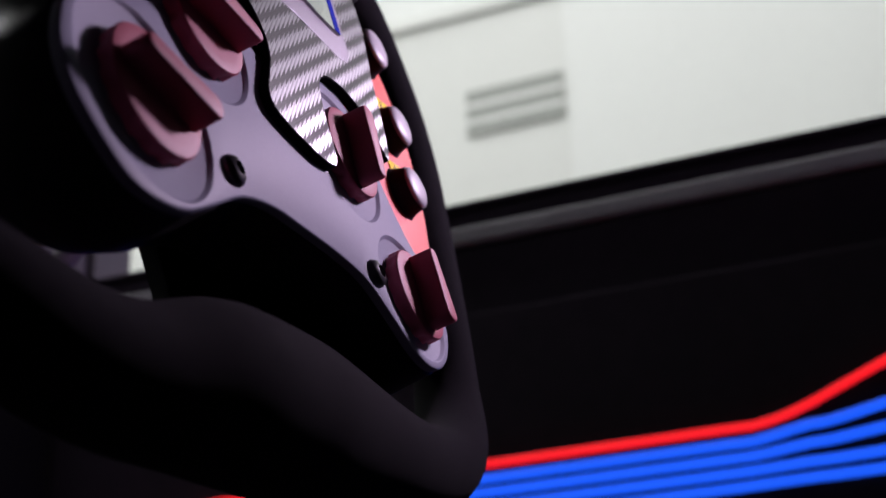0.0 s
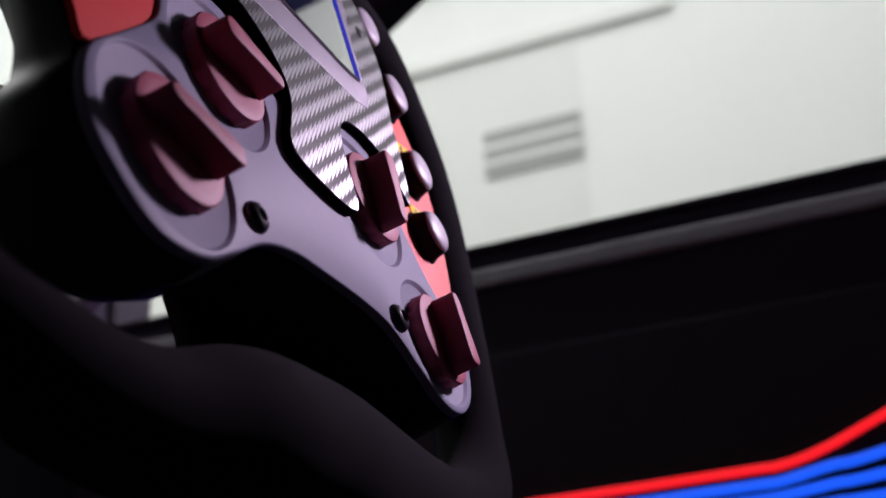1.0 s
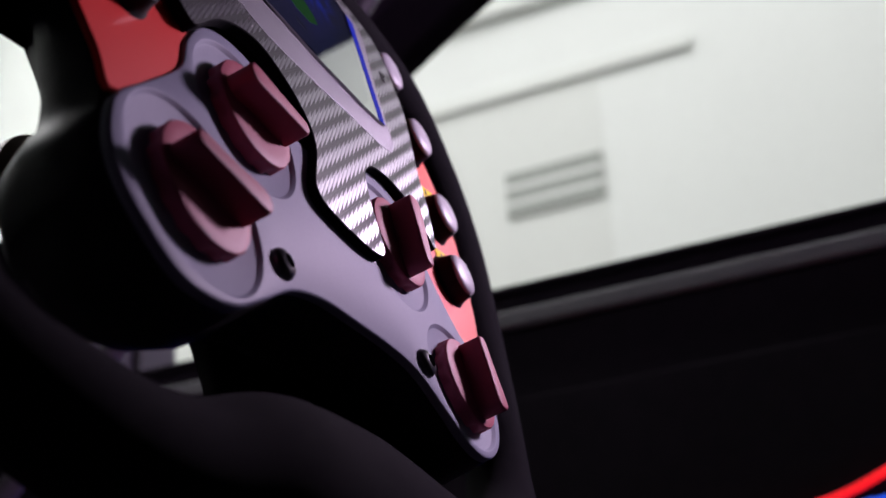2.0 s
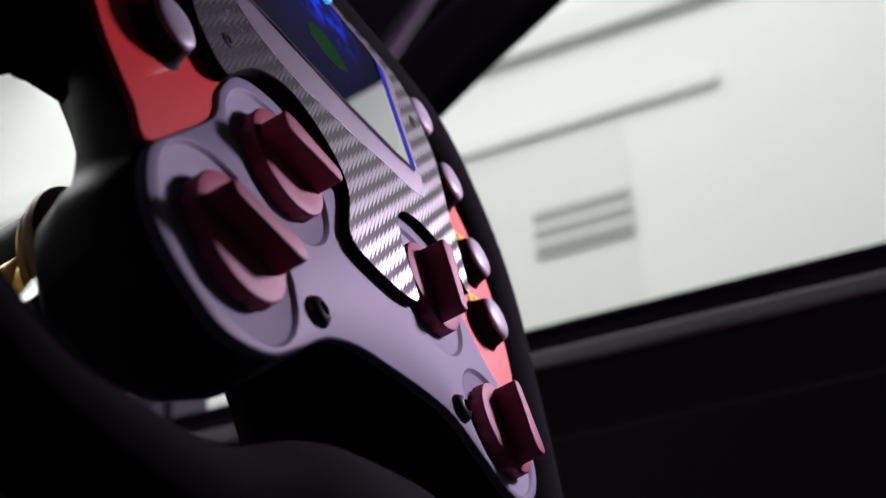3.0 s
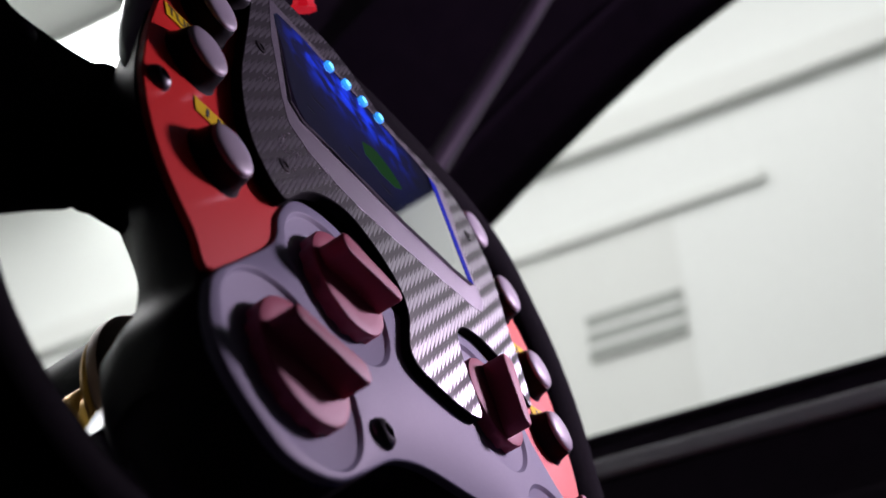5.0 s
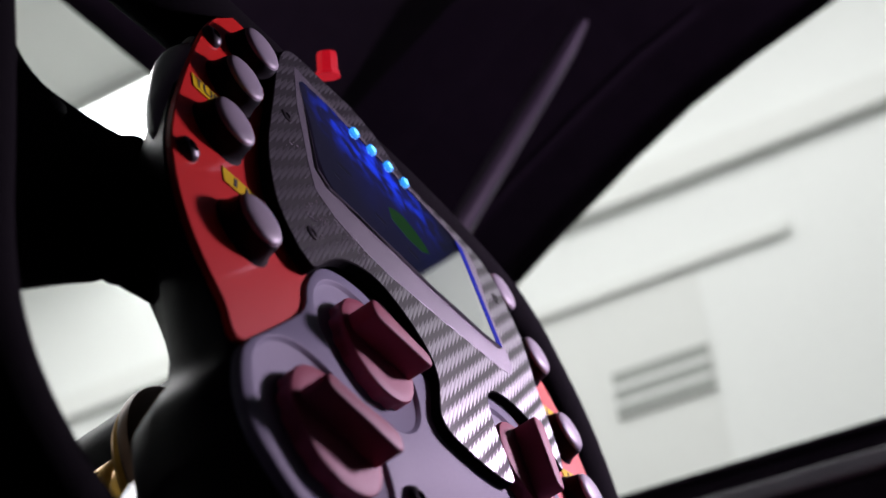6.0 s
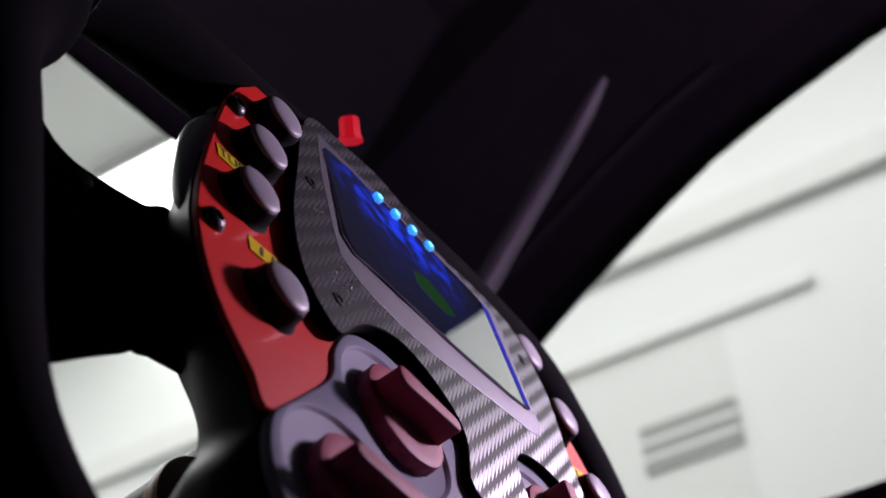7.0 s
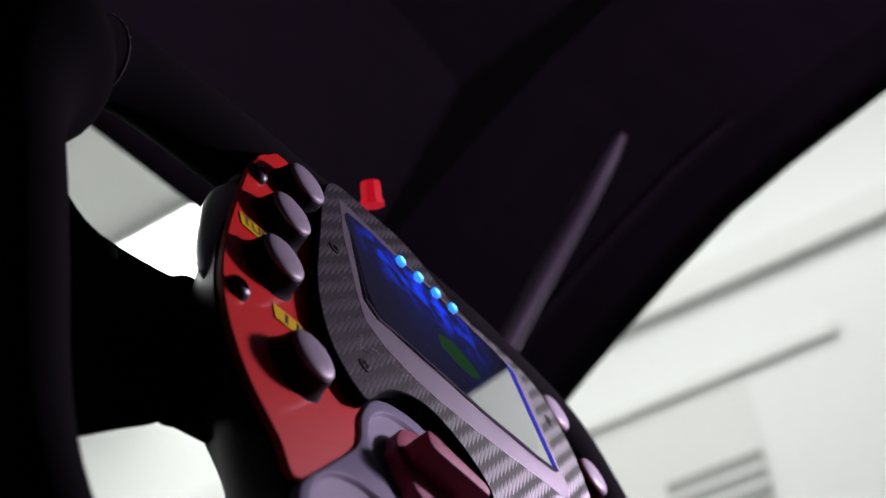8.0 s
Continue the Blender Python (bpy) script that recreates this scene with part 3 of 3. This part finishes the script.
part("green_arrow", slab(mm([(-1.2, 51.7), (5, 53.9), (9.9, 54.3), (17.4, 50.3), (21, 46.7), (22.6, 43.2), (15.9, 39.9), (6.8, 40.6), (-2.2, 44.9)]), 0.0053, GLYPH, 0), GREENTEXT, screen, "green readout")
part("blue_edge_line", slab(mm([(59.0, 74.5), (63.5, 72.5), (63.0, 19.3), (58.5, 19.3)]), 0.0053, GLYPH, 0), BLUEEDGE, screen, "blue line along the display edge")
for x0, x1, y0 in ((-34, -26, 50), (-40, -36, 41), (-16, -10, 37), (3, 9, 32)):
    part("grey_readout", slab(mm([(x0, y0), (x1, y0 - 1), (x1, y0 + 1), (x0, y0 + 2)]), 0.0053, GLYPH, 0), GREYTEXT, screen, "faint grey readout")


def fluted(profile, lobes, segments=96):
    """A turned solid about z from (radius, z, flute depth) rows."""
    bm = bmesh.new()
    rings = [[bm.verts.new(((r - d * abs(math.sin(lobes * math.pi * k / segments)) ** 3) * math.cos(2 * math.pi * k / segments), (r - d * abs(math.sin(lobes * math.pi * k / segments)) ** 3) * math.sin(2 * math.pi * k / segments), z)) for k in range(segments)] for r, z, d in profile]
    for a, b in zip(rings, rings[1:]):
        for k in range(segments):
            bm.faces.new((a[k], a[(k + 1) % segments], b[(k + 1) % segments], b[k]))
    bm.faces.new(rings[0])
    bm.faces.new(rings[-1])
    return bm


def knob(place, turn, r, a):
    """A rotary switch: round seat sunk in the plate, fluted skirt, disc and a waisted finger bar with one slimmer end."""
    x, y, ring = (v / 1000 for v in RINGS[place])
    part("knob_seat", lathe([(ring, 0.0016), (ring - 0.0003, 0.0015), (ring - 0.0010, 0.0005), (ring - 0.0015, 0.0003), (0, 0.0003)], 72, (x, y)), ALUMINIUM, wheel, "sunken round seat of the knob", smooth=True)
    base = part("rotary_knob", fluted([(r + 0.0010, 0.0003, 0.0012), (r + 0.0010, 0.0026, 0.0010), (r + 0.0009, 0.0033, 0.0003), (r + 0.0009, 0.0045, 0), (r + 0.0005, 0.0051, 0), (r - 0.0006, 0.0054, 0), (r - 0.0030, 0.0056, 0)], 16), KNOB, wheel, "wine red rotary knob", smooth=True)
    base.matrix_local = pose(x, y, 0, 0, 0, turn)
    w = 0.0040
    bar = smooth_loop([(a, -w * 0.42), (a * 1.03, 0), (a, w * 0.42), (a * 0.86, w * 0.72), (a * 0.4, w * 0.80), (0, w * 0.86), (-a * 0.5, w * 1.0), (-a * 0.86, w * 0.98), (-a * 0.99, w * 0.6), (-a * 1.03, 0), (-a * 0.99, -w * 0.6), (-a * 0.86, -w * 0.98), (-a * 0.5, -w * 1.0), (0, -w * 0.86), (a * 0.4, -w * 0.80), (a * 0.86, -w * 0.72)], 3)
    part("finger_bar", slab(bar, 0.0050, 0.0142, 0.0009, 3), KNOB, base, smooth=True)


knob("far left", 168, 0.0184, 0.0160)
knob("left", -12, 0.0172, 0.0150)
knob("right", 264, 0.0165, 0.0152)
knob("far right", 94, 0.0163, 0.0140)


def button(x, y, z, h=0.0060):
    b = part("push_button", lathe([(0, 0), (0.0114, 0), (0.0107, 0.0008), (0.0100, 0.0022), (0.0095, 0.0042), (0.0093, h - 0.0008), (0.0091, h), (0.0089, h + 0.0005), (0, h + 0.0005)], 40), GLOSS, wheel, "black push button", smooth=True)
    b.matrix_local = pose(x, y, z)
    part("cap", lathe([(0.0086, h), (0.0086, h + 0.0010), (0.0083, h + 0.0015), (0.0072, h + 0.0021), (0.0045, h + 0.0026), (0, h + 0.0028)], 40), CAP, b, "satin metal cap", smooth=True)


for x, y in ((-69, 81.1), (-87.2, 49.7), (-101.3, 17.4), (-101.3, -24.1)):
    button(x / 1000, y / 1000, 0)
for x, y in ((100, 72.3), (111.1, 42.6), (112.7, 3.7), (108.7, -28.1)):
    button(x / 1000, y / 1000, -0.003)


def screw(x, y, z, r=0.0050):
    s = part("screw", lathe([(0, 0), (r, 0), (r, 0.0008), (r * 0.8, 0.0022), (r * 0.45, 0.0028), (r * 0.42, 0.0012), (0, 0.0010)], 24), STEEL, wheel, "dark steel screw", smooth=True)
    s.matrix_local = pose(x, y, z)


for x, y, z in ((-0.0470, -0.0930, 0.0016), (0.0435, -0.0915, 0.0016)):
    screw(x, y, z)
for x, y in ((-61.3, 54.1), (-68, -5.7), (82, 56.6)):
    part("carbon_screw", lathe([(0, 0.0050), (0.0026, 0.0050), (0.0025, 0.0054), (0.0014, 0.0055), (0.0012, 0.0051), (0, 0.0051)], 24, (x / 1000, y / 1000)), STEEL, wheel, "flat dark steel screw", smooth=True)
for x, y in ((-90.5, 73.5), (-121, -5)):
    screw(x / 1000, y / 1000, 0.0002, 0.0042)

# gold shift paddle behind the wheel; its face is coloured as shaded, its edge as lit
for side in (-1, 1):
    pd = part("shift_paddle", lathe([(0, -0.058), (0.0300, -0.058), (0.0321, -0.0590), (0.0325, -0.0610), (0.0320, -0.0630), (0, -0.0630)], 64, (side * 0.0575 + 0.003, -0.0525)), SHADED_GOLD, wheel, "gold shift paddle, its face coloured dark like shade", smooth=True)
    part("paddle_edge", lathe([(0.0305, -0.0628), (0.0318, -0.0632), (0.0322, -0.0645), (0.0314, -0.0660), (0, -0.0663), (0, -0.0628)], 64, (side * 0.0575 + 0.003, -0.0545)), GOLD, pd, "gold paddle edge", smooth=True)
    part("paddle_pivot", lathe([(0, -0.0663), (0.0148, -0.0663), (0.0160, -0.0672), (0.0162, -0.0690), (0.0160, -0.0720), (0.0142, -0.0735), (0.0136, -0.0750), (0, -0.0750)], 48, (side * 0.0675 + 0.003, -0.0600)), GOLD, pd, "gold pivot barrel", smooth=True)
    part("pivot_nut", lathe([(0, -0.0750), (0.0136, -0.0752), (0.0146, -0.0764), (0.0146, -0.0860), (0.0134, -0.0872), (0, -0.0875)], 48, (side * 0.0650 + 0.003, -0.0525)), GOLD, pd, "gold pivot nut", smooth=True)
part("hub_coupling", lathe([(0, -0.18), (0.03, -0.18), (0.03, -0.04), (0, -0.04)], 32), BLACK, wheel, smooth=True)
red = part("red_button", lathe([(0, 0), (0.0056, 0), (0.0054, 0.0015), (0.0046, 0.0020), (0.0045, 0.0092), (0.0040, 0.0104), (0.0026, 0.0108), (0, 0.0104)], 8), REDCAP, wheel, "lit red button", smooth=True)
red.matrix_local = pose(0.0085, 0.1430, -0.004, -66, 0, 22)

# added strip along the housing's left side, in place of a bright reflection there
SHEEN_PATH = [(-91, 77), (-95, 70), (-99, 63), (-104, 55), (-111, 40), (-118, 22), (-122, 8), (-124, -14)]
sheen_line = [(x / 1000 + 0.003, y / 1000 - 0.001, -0.0085) for x, y in SHEEN_PATH]
sheen_line = [(x, y, -0.0085) for x, y in smooth_loop([p[:2] for p in sheen_line], 8)[:49]]
part("side_sheen", sweep(sheen_line, [0.0002 + 0.0072 * max(0, math.sin(math.pi * k / 48)) ** 0.5 for k in range(len(sheen_line))], 28), SHEENGREY, wheel, "grey strip for the sheen on the housing side", smooth=True)

# yellow labels
def label(x, y, turn, text):
    plate = part("yellow_label", slab([(-0.0088, -0.0034), (0.010, -0.0034), (0.010, 0.0034), (-0.0088, 0.0034)], 0.0003, 0.0006, 0), YELLOW, wheel, "yellow label with black print")
    plate.matrix_local = pose(x, y, 0 if x < 0 else -0.003, 0, 0, turn)
    if text:
        cu = bpy.data.curves.new("lettering", "FONT")
        cu.body, cu.size, cu.align_y = text, 0.0066, "CENTER"
        tmp = new("lettering", cu)
        me = bpy.data.meshes.new_from_object(tmp.evaluated_get(bpy.context.evaluated_depsgraph_get()))
        bpy.data.objects.remove(tmp)
        me.materials.clear()
        me.materials.append(INK)
        ob = new("lettering", me)
        ob.parent = plate
        ob.matrix_local = pose(-0.0082, 0, 0.0008)
    else:
        for k in range(2):
            part("print_bar", slab([(-0.0044 + 0.0052 * k, -0.0020), (-0.0032 + 0.0052 * k, -0.0020), (-0.0024 + 0.0052 * k, 0.0020), (-0.0036 + 0.0052 * k, 0.0020)], 0.0006, 0.0008, 0), INK, plate)


label(-0.0998, 0.0355, -6, "TUR")
label(-0.0955, -0.0030, -6, "")
for x, y in ((103, 52), (113, 18), (113, -16)):
    label(x / 1000, y / 1000, 6, "")

# steering column and pale panel at the end of the dash
column = part("steering_column", sweep([(0, 0.16, 0.68), (0, 0.80, 0.525)], 0.024, 20), BLACK, None, smooth=True)
tagged(column, "black steering column running to the firewall", "steering column")
structure("dash_panel", box(0.50, 0.765, 0.60, 0.62, 0.95, 1.035, 0.006), DASH, "pale grey dash end panel with a seam", "dash panel")
structure("dash_seam", box(0.690, 0.698, 0.596, 0.60, 0.955, 1.03), SHELL, "dark seam in the dash panel", "seam")
structure("dashboard", box(-0.75, 0.70, 0.62, 0.80, 0.60, 0.95, 0.02), SUEDE, "black dashboard top behind the wheel", "dashboard")
bracket = part("paddle_bracket", slab(mm([(-109, -91), (-104, -85), (-97, -75), (-91, -70), (-80, -68), (-76, -100), (-104, -100)]), -0.056, -0.042, 0.0028, 3, both=True), POLISHED, wheel, "glossy dark steel paddle bracket", smooth=True)
part("rear_body", slab(smooth_loop(mm([(-19, -62), (-19, -100), (-17, -128), (0, -134), (60, -134), (108, -120), (110, -60), (40, -50)]), 4), -0.047, -0.040, 0.002, 2, both=True), BLACK, wheel, smooth=True)
piping = part("pillar_piping", sweep([(0.575, y + 0.033, z + 0.058) for y, z in PILLAR[0:9]], 0.004, 10), SHELL, None, smooth=True)
tagged(piping, "thin black piping along the roof pillar", "trim", kind="structure")


# dust on the carbon face and round the display
rng = random.Random(7)
flecks = bmesh.new()
for k in range(90):
    x, y = rng.uniform(-0.0695, -0.0355), rng.uniform(0.0010, 0.0113)
    if k % 3 == 0:
        x, y = rng.uniform(-0.0695, -0.0585), rng.uniform(-0.0063, 0.0401)
    in_screen = -0.055 < x < 0.05 and y > 0.0
    z = 0.0060 if in_screen else 0.0052
    l, a = rng.uniform(0.0001, 0.0004), rng.uniform(0, math.pi)
    w = 0.00010
    dx, dy = math.cos(a), math.sin(a)
    low = [flecks.verts.new((x + i * l * dx - j * w * dy, y + i * l * dy + j * w * dx, z + h)) for h in (-0.0001, 0.0001) for i, j in ((-1, -1), (1, -1), (1, 1), (-1, 1))]
    for f in ((0, 1, 2, 3), (4, 5, 6, 7), (0, 1, 5, 4), (1, 2, 6, 5), (2, 3, 7, 6), (3, 0, 4, 7)):
        flecks.faces.new([low[i] for i in f])
DUST = material("pale_dust", (0.75, 0.72, 0.78), 0.9)
dust = part("dust", flecks, DUST, carbon, "pale dust specks")
dust["kind"] = "stuff"
